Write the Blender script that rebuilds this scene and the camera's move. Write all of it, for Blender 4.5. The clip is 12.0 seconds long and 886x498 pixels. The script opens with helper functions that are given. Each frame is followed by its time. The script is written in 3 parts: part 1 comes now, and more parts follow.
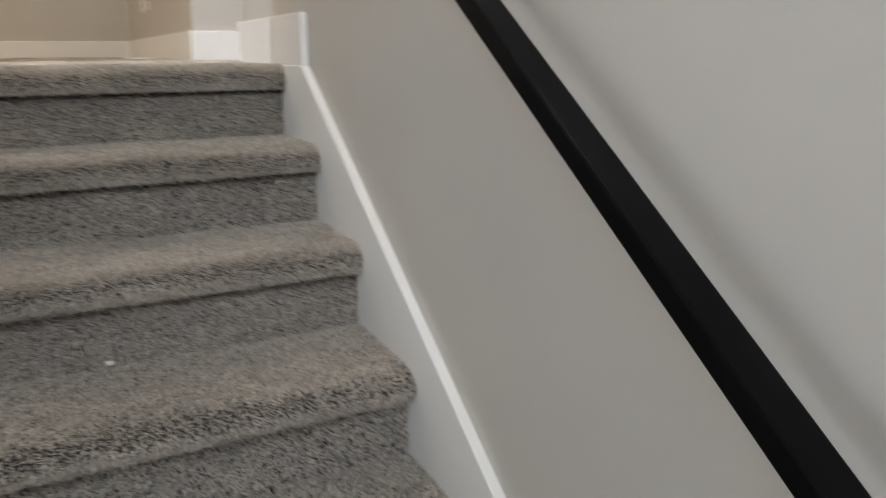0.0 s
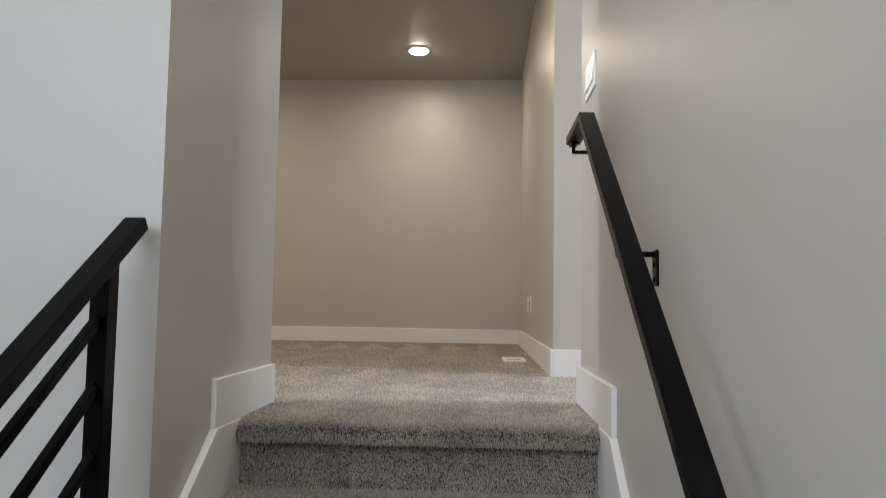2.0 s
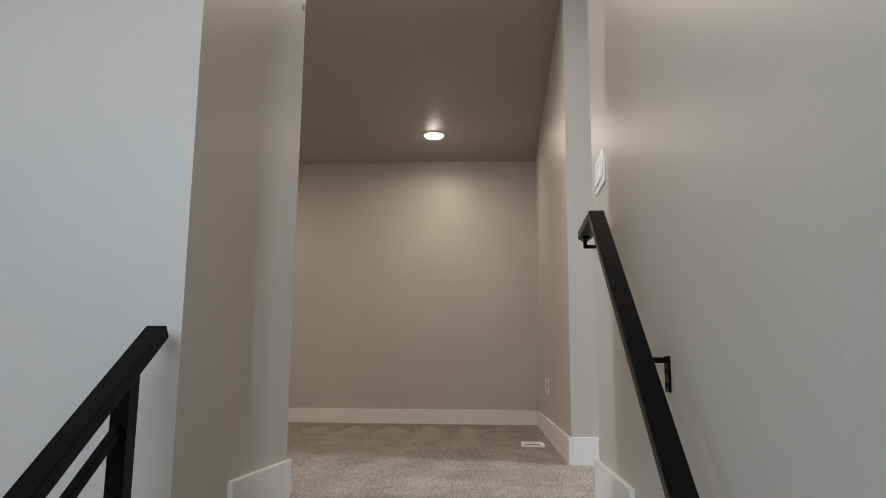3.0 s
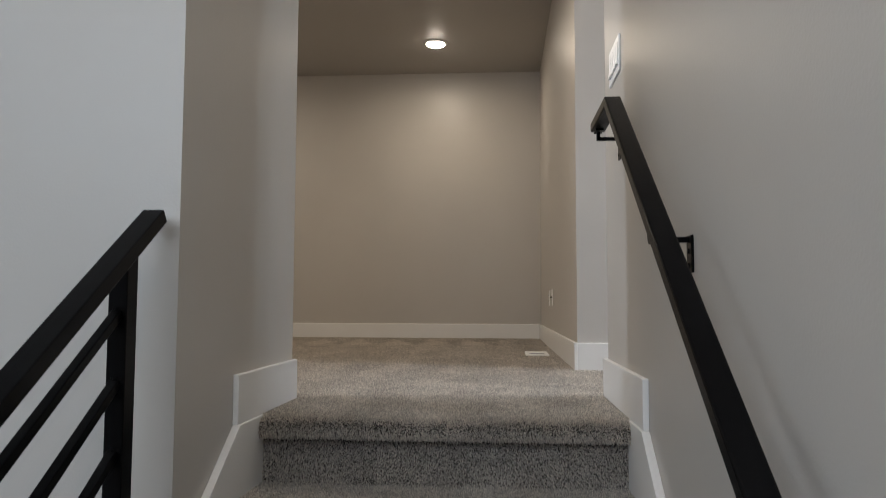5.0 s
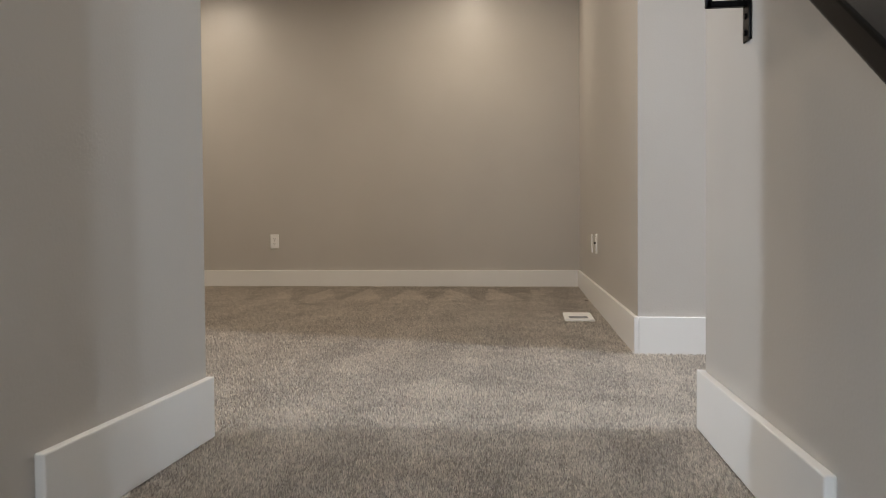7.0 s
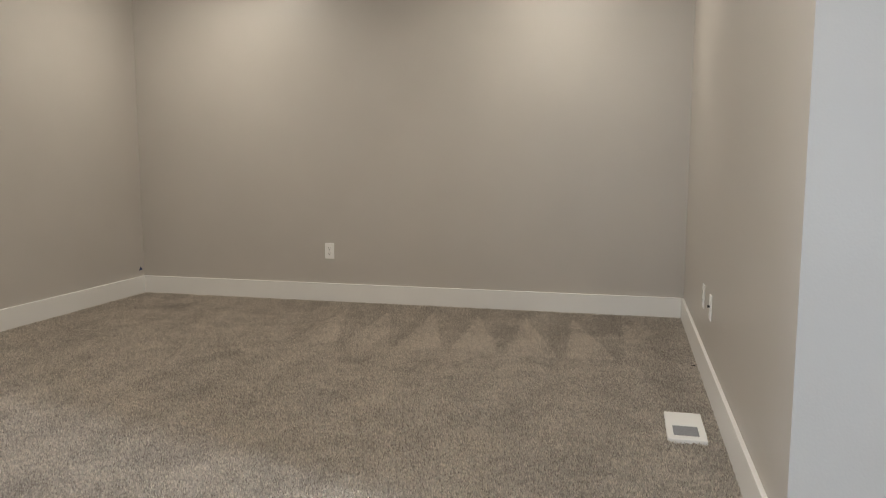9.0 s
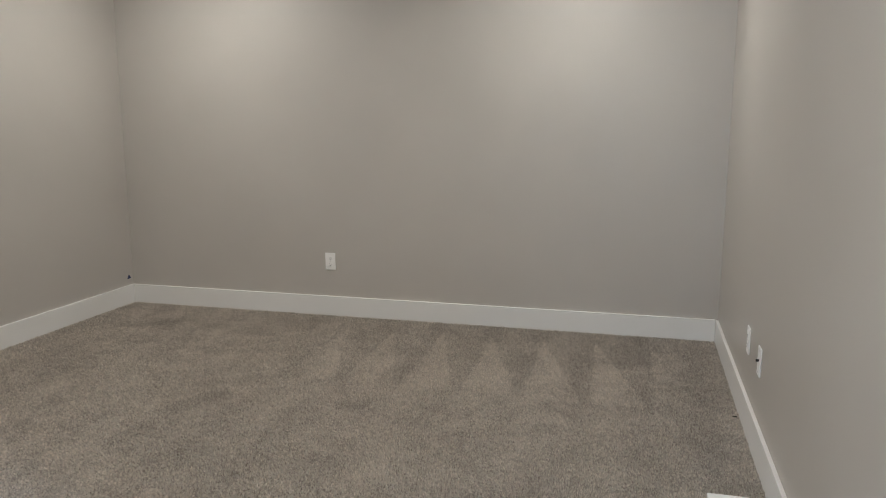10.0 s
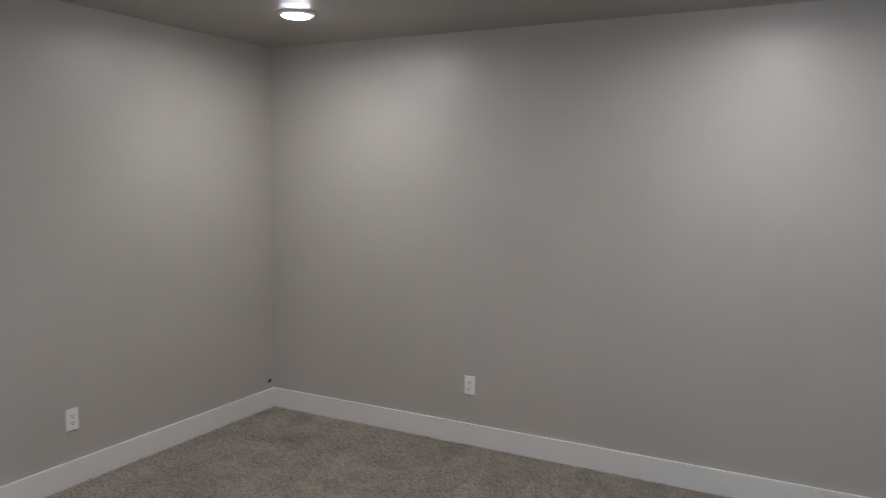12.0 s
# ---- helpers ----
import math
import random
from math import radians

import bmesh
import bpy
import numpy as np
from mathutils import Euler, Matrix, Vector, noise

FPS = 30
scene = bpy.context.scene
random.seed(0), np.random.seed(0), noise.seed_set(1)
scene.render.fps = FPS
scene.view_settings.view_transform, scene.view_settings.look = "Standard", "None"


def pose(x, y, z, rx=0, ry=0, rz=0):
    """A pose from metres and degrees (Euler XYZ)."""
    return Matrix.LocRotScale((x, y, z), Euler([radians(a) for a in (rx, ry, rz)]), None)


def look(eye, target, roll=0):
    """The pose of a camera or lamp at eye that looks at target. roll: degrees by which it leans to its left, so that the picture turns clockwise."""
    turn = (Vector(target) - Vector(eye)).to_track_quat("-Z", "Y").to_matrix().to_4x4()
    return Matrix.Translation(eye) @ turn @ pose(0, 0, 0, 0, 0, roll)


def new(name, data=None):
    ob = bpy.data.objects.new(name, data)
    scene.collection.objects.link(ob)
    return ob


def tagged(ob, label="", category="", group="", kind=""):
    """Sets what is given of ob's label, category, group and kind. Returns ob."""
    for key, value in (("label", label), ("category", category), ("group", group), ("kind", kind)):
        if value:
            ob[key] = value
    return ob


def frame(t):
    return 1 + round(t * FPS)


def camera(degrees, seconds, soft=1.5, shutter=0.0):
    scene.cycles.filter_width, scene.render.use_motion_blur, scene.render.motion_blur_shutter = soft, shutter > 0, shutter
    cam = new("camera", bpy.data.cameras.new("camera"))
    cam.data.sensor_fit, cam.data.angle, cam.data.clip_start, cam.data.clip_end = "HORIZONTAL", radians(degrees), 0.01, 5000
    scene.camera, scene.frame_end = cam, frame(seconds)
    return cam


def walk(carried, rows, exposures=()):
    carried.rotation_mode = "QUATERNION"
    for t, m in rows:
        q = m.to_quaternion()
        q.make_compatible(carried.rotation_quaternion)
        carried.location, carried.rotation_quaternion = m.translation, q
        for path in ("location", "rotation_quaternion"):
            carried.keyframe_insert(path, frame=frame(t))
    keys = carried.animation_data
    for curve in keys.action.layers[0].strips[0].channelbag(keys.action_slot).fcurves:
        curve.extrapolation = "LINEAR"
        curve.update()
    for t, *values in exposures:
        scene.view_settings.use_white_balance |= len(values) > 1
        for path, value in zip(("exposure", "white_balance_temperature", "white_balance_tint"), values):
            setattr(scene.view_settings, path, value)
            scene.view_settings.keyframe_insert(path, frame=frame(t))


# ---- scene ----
cam = camera(60.9, 12.0, soft=0.6, shutter=0.3)
PATH = [
    (0, (0.476, -2.022, 0.038), (1.337, -0.29, -0.468), -0.3),
    (0.2, (0.547, -2.018, 0.068), (1.104, -0.154, -0.394), -0.1),
    (0.3, (0.579, -2.018, 0.084), (0.978, -0.109, -0.358), -0.1),
    (0.5, (0.627, -2.024, 0.116), (0.812, -0.068, -0.26), -0.2),
    (0.8, (0.657, -2.051, 0.156), (0.669, -0.07, -0.113), -0.1),
    (1, (0.662, -2.073, 0.176), (0.628, -0.082, -0.007), -0.0),
    (1.5, (0.679, -2.088, 0.266), (0.593, -0.09, 0.255), 0.7),
    (2, (0.691, -2.109, 0.331), (0.586, -0.117, 0.485), 0.9),
    (2.5, (0.704, -2.14, 0.382), (0.571, -0.166, 0.678), 0.7),
    (2.7, (0.704, -2.151, 0.4), (0.563, -0.186, 0.742), 0.6),
    (4.3, (0.684, -2.144, 0.392), (0.505, -0.174, 0.687), 0.6),
    (4.5, (0.686, -2.121, 0.373), (0.515, -0.144, 0.62), 0.4),
    (5, (0.673, -2.062, 0.319), (0.521, -0.073, 0.463), 0.2),
    (5.5, (0.673, -1.903, 0.232), (0.485, 0.087, 0.305), 0.5),
    (6, (0.66, -1.653, 0.186), (0.468, 0.337, 0.238), 0.4),
    (6.5, (0.632, -1.356, 0.257), (0.44, 0.635, 0.268), -0.2),
    (7, (0.669, -1.109, 0.435), (0.435, 0.876, 0.39), -0.4),
    (7.2, (0.666, -1.018, 0.466), (0.42, 0.966, 0.401), -0.3),
    (8.8, (0.634, -0.332, 0.941), (0.189, 1.606, 0.723), 0.3),
    (9, (0.648, -0.233, 1.015), (0.183, 1.698, 0.781), 0.1),
    (9.5, (0.611, 0.004, 1.169), (0.113, 1.922, 0.896), -0.2),
    (10, (0.549, 0.24, 1.288), (0.055, 2.148, 0.951), -0.0),
    (10.5, (0.583, 0.533, 1.359), (-0.007, 2.406, 0.981), 0.3),
    (11, (0.611, 0.701, 1.53), (-0.124, 2.53, 1.191), 0.5),
    (11.5, (0.543, 0.757, 1.602), (-0.225, 2.587, 1.359), 0.9),
    (12, (0.534, 0.808, 1.638), (-0.403, 2.564, 1.437), 0.7),
]
walk(cam, [(t, look(e, g, r)) for t, e, g, r in PATH],
     exposures=[(0.0, 0.05, 6550, 10), (0.5, 0.34, 6550, 10), (1.0, 0.18, 6380, 10), (1.5, -0.03, 6300, 10), (2.1, -0.33, 6220, 10),
                (2.7, -0.50, 6180, 10), (4.3, -0.76, 6230, 10), (5.0, -0.68, 6210, 10), (5.5, -0.20, 6250, 10), (6.1, -0.12, 6190, 10), (6.5, -0.37, 6270, 10), (7.2, -0.38, 6270, 10),
                (8.8, -0.12, 5850, 7), (9.5, -0.06, 5540, 6), (10.0, -0.06, 5320, 6), (10.5, -0.1, 5250, 7), (11.0, -0.10, 5150, 7), (11.5, -0.19, 5110, 8), (12.0, -0.42, 5050, 9)])

# ---------------------------------------------------------------- light
world = bpy.data.worlds.new("sky")
scene.world = world
world.use_nodes = True
wn = world.node_tree
sky = wn.nodes.new("ShaderNodeTexSky")
sky.sky_type, sky.sun_disc = "NISHITA", False
sky.sun_elevation, sky.sun_rotation = radians(35), radians(200)
wn.links.new(sky.outputs[0], wn.nodes["Background"].inputs[0])
wn.nodes["Background"].inputs[1].default_value = 0.12


def area_lamp(name, m, size_x, size_y, watts, colour, shape="RECTANGLE", spread=180):
    data = bpy.data.lights.new(name, "AREA")
    data.shape, data.size, data.size_y, data.energy, data.color = shape, size_x, size_y, watts, colour
    data.spread = radians(spread)
    ob = new(name, data)
    ob.matrix_world = m
    return tagged(ob, kind="structure")


COOL = (0.79, 0.89, 1.0)
ENTRY = (0.91, 0.95, 1.0)
WARM = (1.0, 0.82, 0.61)
ENTRY_WARM = (1.0, 0.95, 0.87)
HALL = (0.90, 0.94, 1.0)
LANDING_W, WEST_W, HALL_W, SLIT_W, LEFT_W, DISC_W, STAIR_W, NEAR_W = 58.0, 27.0, 40.0, 3.9, 4.4, 9.4, 6.0, 14.0
area_lamp("daylight_landing", look((-0.75, -3.52, 1.62), (-0.75, 0, 0.5)), 2.8, 1.4, LANDING_W, COOL)
area_lamp("daylight_stairwell", look((-2.95, -1.35, -1.25), (0, -1.35, -0.6)), 1.4, 1.8, WEST_W, ENTRY)
area_lamp("daylight_hall", look((3.94, 0.80, 1.85), (0, 0.90, 0.0)), 0.36, 0.95, HALL_W, HALL, spread=100)
area_lamp("daylight_foyer", look((3.94, 1.72, 1.25), (0, 0.20, 1.0)), 0.09, 1.7, SLIT_W, COOL, spread=70)
area_lamp("daylight_foyer", look((3.94, 2.08, 1.25), (0, 0.10, 1.0)), 0.09, 1.7, SLIT_W, COOL, spread=70)
area_lamp("daylight_room", look((-2.95, 1.07, 1.15), (0, 0.60, 1.0)), 0.16, 1.8, LEFT_W, COOL, spread=40)

# ---------------------------------------------------------------- materials


def material(name, colour, rough=0.5, metal=0.0):
    m = bpy.data.materials.new(name)
    m.use_nodes = True
    b = m.node_tree.nodes["Principled BSDF"]
    b.inputs["Base Color"].default_value = (*colour, 1)
    b.inputs["Roughness"].default_value = rough
    b.inputs["Metallic"].default_value = metal
    return m, m.node_tree, b


def add(nt, kind, **inputs):
    n = nt.nodes.new(kind)
    for k, v in inputs.items():
        n.inputs[k.replace("_", " ")].default_value = v
    return n


def maths(nt, op, a, b=None):
    n = nt.nodes.new("ShaderNodeMath")
    n.operation = op
    for i, v in enumerate((a, b)):
        if v is None:
            continue
        if isinstance(v, (int, float)):
            n.inputs[i].default_value = v
        else:
            nt.links.new(v, n.inputs[i])
    return n.outputs[0]


def world_place(nt):
    return nt.nodes.new("ShaderNodeNewGeometry").outputs["Position"]


def ramp(nt, fac, stops):
    r = nt.nodes.new("ShaderNodeValToRGB")
    while len(r.color_ramp.elements) < len(stops):
        r.color_ramp.elements.new(0.5)
    for e, (p, c) in zip(r.color_ramp.elements, stops):
        e.position, e.color = p, (*c, 1)
    nt.links.new(fac, r.inputs[0])
    return r.outputs[0]


def painted(name, colour, rough, spread, texture, bump_m):
    """Rolled paint: faint cloudy tone, orange-peel relief and patchy gloss."""
    m, nt, b = material(name, colour, rough)
    p = world_place(nt)
    cloud = add(nt, "ShaderNodeTexNoise", Scale=1.7, Detail=4.0)
    peel = add(nt, "ShaderNodeTexNoise", Scale=texture, Detail=3.0)
    for n in (cloud, peel):
        nt.links.new(p, n.inputs["Vector"])
    lo = tuple(c * (1 - spread) for c in colour)
    hi = tuple(min(1, c * (1 + spread)) for c in colour)
    nt.links.new(ramp(nt, cloud.outputs[0], [(0.3, lo), (0.7, hi)]), b.inputs["Base Color"])
    nt.links.new(maths(nt, "ADD", maths(nt, "MULTIPLY", cloud.outputs[0], 0.12), rough - 0.06), b.inputs["Roughness"])
    bump = add(nt, "ShaderNodeBump", Strength=0.5, Distance=bump_m)
    nt.links.new(peel.outputs[0], bump.inputs["Height"])
    nt.links.new(bump.outputs[0], b.inputs["Normal"])
    return m


WALL = painted("greige_wall_paint", (0.52, 0.49, 0.452), 0.40, 0.03, 160.0, 0.0007)
# Same paint as the walls, darkened to carry the ceiling's shade.
CEIL = painted("shaded_ceiling_paint", (0.40, 0.376, 0.345), 0.40, 0.03, 90.0, 0.0012)
# Lower hall wall: the warm light on it is put into the base colour.
WARM_LIT = painted("warm_lit_wall_paint", (0.72, 0.54, 0.43), 0.5, 0.03, 160.0, 0.0007)
TRIM = painted("white_trim_enamel", (0.83, 0.82, 0.80), 0.36, 0.02, 40.0, 0.0003)
PLASTIC = material("white_plastic", (0.94, 0.935, 0.92), 0.35)[0]
SLOT = material("dark_slot", (0.02, 0.02, 0.02), 0.6)[0]
SCREW = material("white_screw", (0.7, 0.69, 0.67), 0.3, 0.4)[0]
GRILLE = material("grey_grille", (0.30, 0.30, 0.31), 0.5)[0]
BLUE = material("blue_tape", (0.03, 0.12, 0.45), 0.7)[0]
NAVY = material("dark_blue_tape", (0.015, 0.03, 0.10), 0.7)[0]
LINT = material("white_lint", (0.75, 0.73, 0.70), 0.9)[0]
FRAME = material("white_window_frame", (0.8, 0.8, 0.8), 0.4)[0]
LENS, ln, lb = material("lit_lamp_lens", (0.9, 0.9, 0.88), 0.4)
lb.inputs["Emission Color"].default_value = (1.0, 0.86, 0.69, 1)
lb.inputs["Emission Strength"].default_value = 120.0
GLASS, gn, gb = material("window_glass", (0.9, 0.95, 0.95), 0.02)
gb.inputs["Transmission Weight"].default_value = 1.0


def black_metal():
    m, nt, b = material("black_powder_coat", (0.004, 0.004, 0.0044), 0.30, 0.0)
    b.inputs["Specular IOR Level"].default_value = 0.02
    b.inputs["Coat Weight"].default_value = 0.16
    b.inputs["Coat Roughness"].default_value = 0.17
    p = world_place(nt)
    grain = add(nt, "ShaderNodeTexNoise", Scale=900.0, Detail=2.0)
    smear = add(nt, "ShaderNodeTexNoise", Scale=14.0, Detail=4.0)
    for n in (grain, smear):
        nt.links.new(p, n.inputs["Vector"])
    nt.links.new(ramp(nt, smear.outputs[0], [(0.35, (0.003, 0.003, 0.0034)), (0.75, (0.005, 0.005, 0.0056))]), b.inputs["Base Color"])
    nt.links.new(maths(nt, "ADD", maths(nt, "MULTIPLY", smear.outputs[0], 0.08), 0.26), b.inputs["Roughness"])
    bump = add(nt, "ShaderNodeBump", Strength=0.25, Distance=0.0004)
    nt.links.new(grain.outputs[0], bump.inputs["Height"])
    nt.links.new(bump.outputs[0], b.inputs["Normal"])
    return m


BLACK = black_metal()


def carpet(name, dark, light, marks, speckle, cloudy, scuffed, clumped):
    """Cut-pile carpet: every tuft its own tone, cloudy footprints, and the wedge-shaped marks of a vacuum cleaner."""
    m, nt, b = material(name, light, 0.95)
    b.inputs["Sheen Weight"].default_value = 0.25
    b.inputs["Sheen Roughness"].default_value = 0.5
    b.inputs["Specular IOR Level"].default_value = 0.1
    geo = nt.nodes.new("ShaderNodeNewGeometry")
    p = geo.outputs["Position"]
    clouds = add(nt, "ShaderNodeTexNoise", Scale=3.5, Detail=5.0, Roughness=0.6, Distortion=1.2)
    scuffs = add(nt, "ShaderNodeTexNoise", Scale=17.0, Detail=4.0, Roughness=0.6, Distortion=2.0)
    fine = add(nt, "ShaderNodeTexNoise", Scale=260.0, Detail=2.0)
    clumps = add(nt, "ShaderNodeTexNoise", Scale=70.0, Detail=3.0, Roughness=0.6, Distortion=0.8)
    for n in (clouds, scuffs, clumps, fine):
        nt.links.new(p, n.inputs["Vector"])
    tone = maths(nt, "ADD", maths(nt, "MULTIPLY", geo.outputs["Random Per Island"], speckle),
                 maths(nt, "MULTIPLY", fine.outputs[0], 1.0 - speckle))
    tone = maths(nt, "ADD", tone, maths(nt, "MULTIPLY", maths(nt, "SUBTRACT", fine.outputs[0], 0.5), 0.8))
    tone = maths(nt, "ADD", tone, maths(nt, "MULTIPLY", maths(nt, "SUBTRACT", clumps.outputs[0], 0.5), clumped))
    tone = maths(nt, "ADD", tone, maths(nt, "MULTIPLY", maths(nt, "SUBTRACT", clouds.outputs[0], 0.5), cloudy))
    tone = maths(nt, "ADD", tone, maths(nt, "MULTIPLY", maths(nt, "SUBTRACT", scuffs.outputs[0], 0.5), scuffed))
    if marks:
        xyz = nt.nodes.new("ShaderNodeSeparateXYZ")
        nt.links.new(p, xyz.inputs[0])
        warp = maths(nt, "MULTIPLY", maths(nt, "SUBTRACT", scuffs.outputs[0], 0.5), 0.07)
        x = maths(nt, "ADD", xyz.outputs[0], warp)
        stroke = maths(nt, "SUBTRACT", x, maths(nt, "MULTIPLY", maths(nt, "SUBTRACT", 4.6, xyz.outputs[1]), 0.16))
        wedge = maths(nt, "PINGPONG", maths(nt, "ADD", stroke, 30.46), 0.1525)
        depth = maths(nt, "MULTIPLY", maths(nt, "SUBTRACT", 4.57, xyz.outputs[1]), 0.137)
        lit = maths(nt, "LESS_THAN", wedge, depth)
        band = maths(nt, "MULTIPLY", maths(nt, "GREATER_THAN", maths(nt, "ADD", xyz.outputs[1], warp), 3.60),
                     maths(nt, "MULTIPLY", maths(nt, "LESS_THAN", x, 0.72), maths(nt, "GREATER_THAN", x, -1.7)))
        fade = maths(nt, "MINIMUM", maths(nt, "MAXIMUM", maths(nt, "MULTIPLY", maths(nt, "ADD", x, 1.9), 1.0), 0.0), 1.0)
        wedges = maths(nt, "MULTIPLY", maths(nt, "MULTIPLY", band, fade), maths(nt, "SUBTRACT", lit, 0.4))
        stripe = add(nt, "ShaderNodeTexWave", Scale=1.1, Distortion=3.0, Detail=2.0)
        stripe.bands_direction = "X"
        nt.links.new(p, stripe.inputs["Vector"])
        tone = maths(nt, "ADD", tone, maths(nt, "MULTIPLY", wedges, 0.23))
        lane = maths(nt, "MULTIPLY", maths(nt, "GREATER_THAN", stroke, 0.56), maths(nt, "GREATER_THAN", xyz.outputs[1], 1.9))
        tone = maths(nt, "SUBTRACT", tone, maths(nt, "MULTIPLY", lane, 0.10))
        for fx, fy, size in ((-1.35, 3.27, 9.0), (-2.37, 4.33, 5.0), (-0.66, 3.30, 10.0)):
            away = nt.nodes.new("ShaderNodeVectorMath")
            away.operation = "DISTANCE"
            nt.links.new(p, away.inputs[0])
            away.inputs[1].default_value = (fx, fy, 0)
            near = maths(nt, "SUBTRACT", 1.0, maths(nt, "MULTIPLY", maths(nt, "ADD", away.outputs["Value"], warp), size))
            tone = maths(nt, "SUBTRACT", tone, maths(nt, "MULTIPLY", maths(nt, "MAXIMUM", near, 0.0), 0.45))
        tone = maths(nt, "ADD", tone, maths(nt, "MULTIPLY", maths(nt, "SUBTRACT", stripe.outputs[0], 0.5), 0.10))
    mid = tuple((a + c) / 2 for a, c in zip(dark, light))
    colour = ramp(nt, tone, [(0.1, dark), (0.5, mid), (0.95, light)])
    nt.links.new(colour, b.inputs["Base Color"])
    glow = nt.nodes.new("ShaderNodeBsdfTranslucent")
    nt.links.new(colour, glow.inputs["Color"])
    mix = nt.nodes.new("ShaderNodeMixShader")
    mix.inputs[0].default_value = 0.32
    nt.links.new(b.outputs[0], mix.inputs[1])
    nt.links.new(glow.outputs[0], mix.inputs[2])
    nt.links.new(mix.outputs[0], nt.nodes["Material Output"].inputs["Surface"])
    bump = add(nt, "ShaderNodeBump", Strength=0.8, Distance=0.004)
    nt.links.new(fine.outputs[0], bump.inputs["Height"])
    nt.links.new(bump.outputs[0], b.inputs["Normal"])
    return m


PILE_DARK, PILE_LIGHT = (0.36, 0.327, 0.287), (0.94, 0.866, 0.770)
CARPET = carpet("greige_cut_pile", PILE_DARK, PILE_LIGHT, True, 0.8, 0.70, 0.65, 0.6)
PILE_BASE = carpet("greige_pile_base", (0.33, 0.300, 0.264), (0.82, 0.755, 0.676), False, 0.0, 0.6, 0.6, 0.6)
STAIRPILE = carpet("greige_stair_pile", PILE_DARK, PILE_LIGHT, False, 0.8, 0.6, 0.6, 0.7)

# Step body: shade between tufts and under the nosings, put in as dark colour.
GAP_SHADE = material("dark_pile_gap_shade", (0.055, 0.049, 0.043), 0.95)[0]

# ---------------------------------------------------------------- mesh helpers


def box(bm, x0, x1, y0, y1, z0, z1, bevel=0.0, seg=2):
    t = bmesh.new()
    bmesh.ops.create_cube(t, size=1.0)
    bmesh.ops.transform(t, matrix=Matrix.Translation(((x0 + x1) / 2, (y0 + y1) / 2, (z0 + z1) / 2))
                        @ Matrix.Diagonal((x1 - x0, y1 - y0, z1 - z0, 1)), verts=t.verts)
    if bevel:
        bmesh.ops.bevel(t, geom=t.edges[:], offset=bevel, segments=seg, profile=0.5, affect="EDGES")
    join(bm, t)


def join(bm, t):
    made = {v: bm.verts.new(v.co) for v in t.verts}
    for f in t.faces:
        bm.faces.new([made[v] for v in f.verts])
    t.free()


def prism(bm, outline, x0, x1, bevel=0.0):
    """An outline in (y, z), pushed from x0 to x1."""
    t = bmesh.new()
    a = [t.verts.new((x0, y, z)) for y, z in outline]
    c = [t.verts.new((x1, y, z)) for y, z in outline]
    t.faces.new(a)
    t.faces.new(c[::-1])
    for i in range(len(a)):
        j = (i + 1) % len(a)
        t.faces.new((a[i], c[i], c[j], a[j]))
    bmesh.ops.recalc_face_normals(t, faces=t.faces[:])
    if bevel:
        bmesh.ops.bevel(t, geom=t.edges[:], offset=bevel, segments=2, profile=0.5, affect="EDGES")
    join(bm, t)


def disc(bm, centre, axis, radius, depth, segments=24, taper=1.0):
    t = bmesh.new()
    bmesh.ops.create_cone(t, cap_ends=True, segments=segments, radius1=radius, radius2=radius * taper, depth=depth)
    turn = Vector((0, 0, 1)).rotation_difference(Vector(axis)).to_matrix().to_4x4()
    bmesh.ops.transform(t, matrix=Matrix.Translation(centre) @ turn, verts=t.verts)
    join(bm, t)


def link(name, bm, mat, smooth=False):
    me = bpy.data.meshes.new(name)
    bmesh.ops.recalc_face_normals(bm, faces=bm.faces[:])
    bm.to_mesh(me)
    bm.free()
    if mat:
        me.materials.append(mat)
    if smooth:
        me.shade_smooth()
    return new(name, me)


def part(name, bm, mat, parent, label="", smooth=False):
    ob = link(name, bm, mat, smooth)
    ob.parent = parent
    if label:
        ob["label"] = label
    return ob


def thing(name, place, label, category, group=""):
    e = new(name)
    e.location = place
    return tagged(e, label, category, group)


def structure(name, mat, boxes, label="", bevel=0.0):
    bm = bmesh.new()
    for b in boxes:
        box(bm, *b, bevel=bevel)
    return tagged(link(name, bm, mat), label, kind="structure")


# ---------------------------------------------------------------- plan
XL, XR = -0.013, 1.038          # stair walls
YL, YR = 0.400, 0.554           # where they end at the upper floor
YF, XW = 4.800, -2.925          # far wall and far left wall of the room
YP = 1.592                      # corner between hall and room
CZ = 2.455                      # ceiling
RISE, RUN, STEPS = 0.185, 0.272, 7
LOW = -RISE * STEPS             # lower landing
YB = -3.50                      # wall behind the lower landing
PIT = -2.70                     # floor of the entry below the railing
FRONT = -0.500                  # end of the wall beside the stairs
SLOPE = RISE / RUN
WT = 0.115


def line(y):
    """Height of the sloping skirt's top."""
    return SLOPE * y + 0.108


def cap(y):
    """Height of the low wall's sloping cap."""
    return line(y) - 0.010


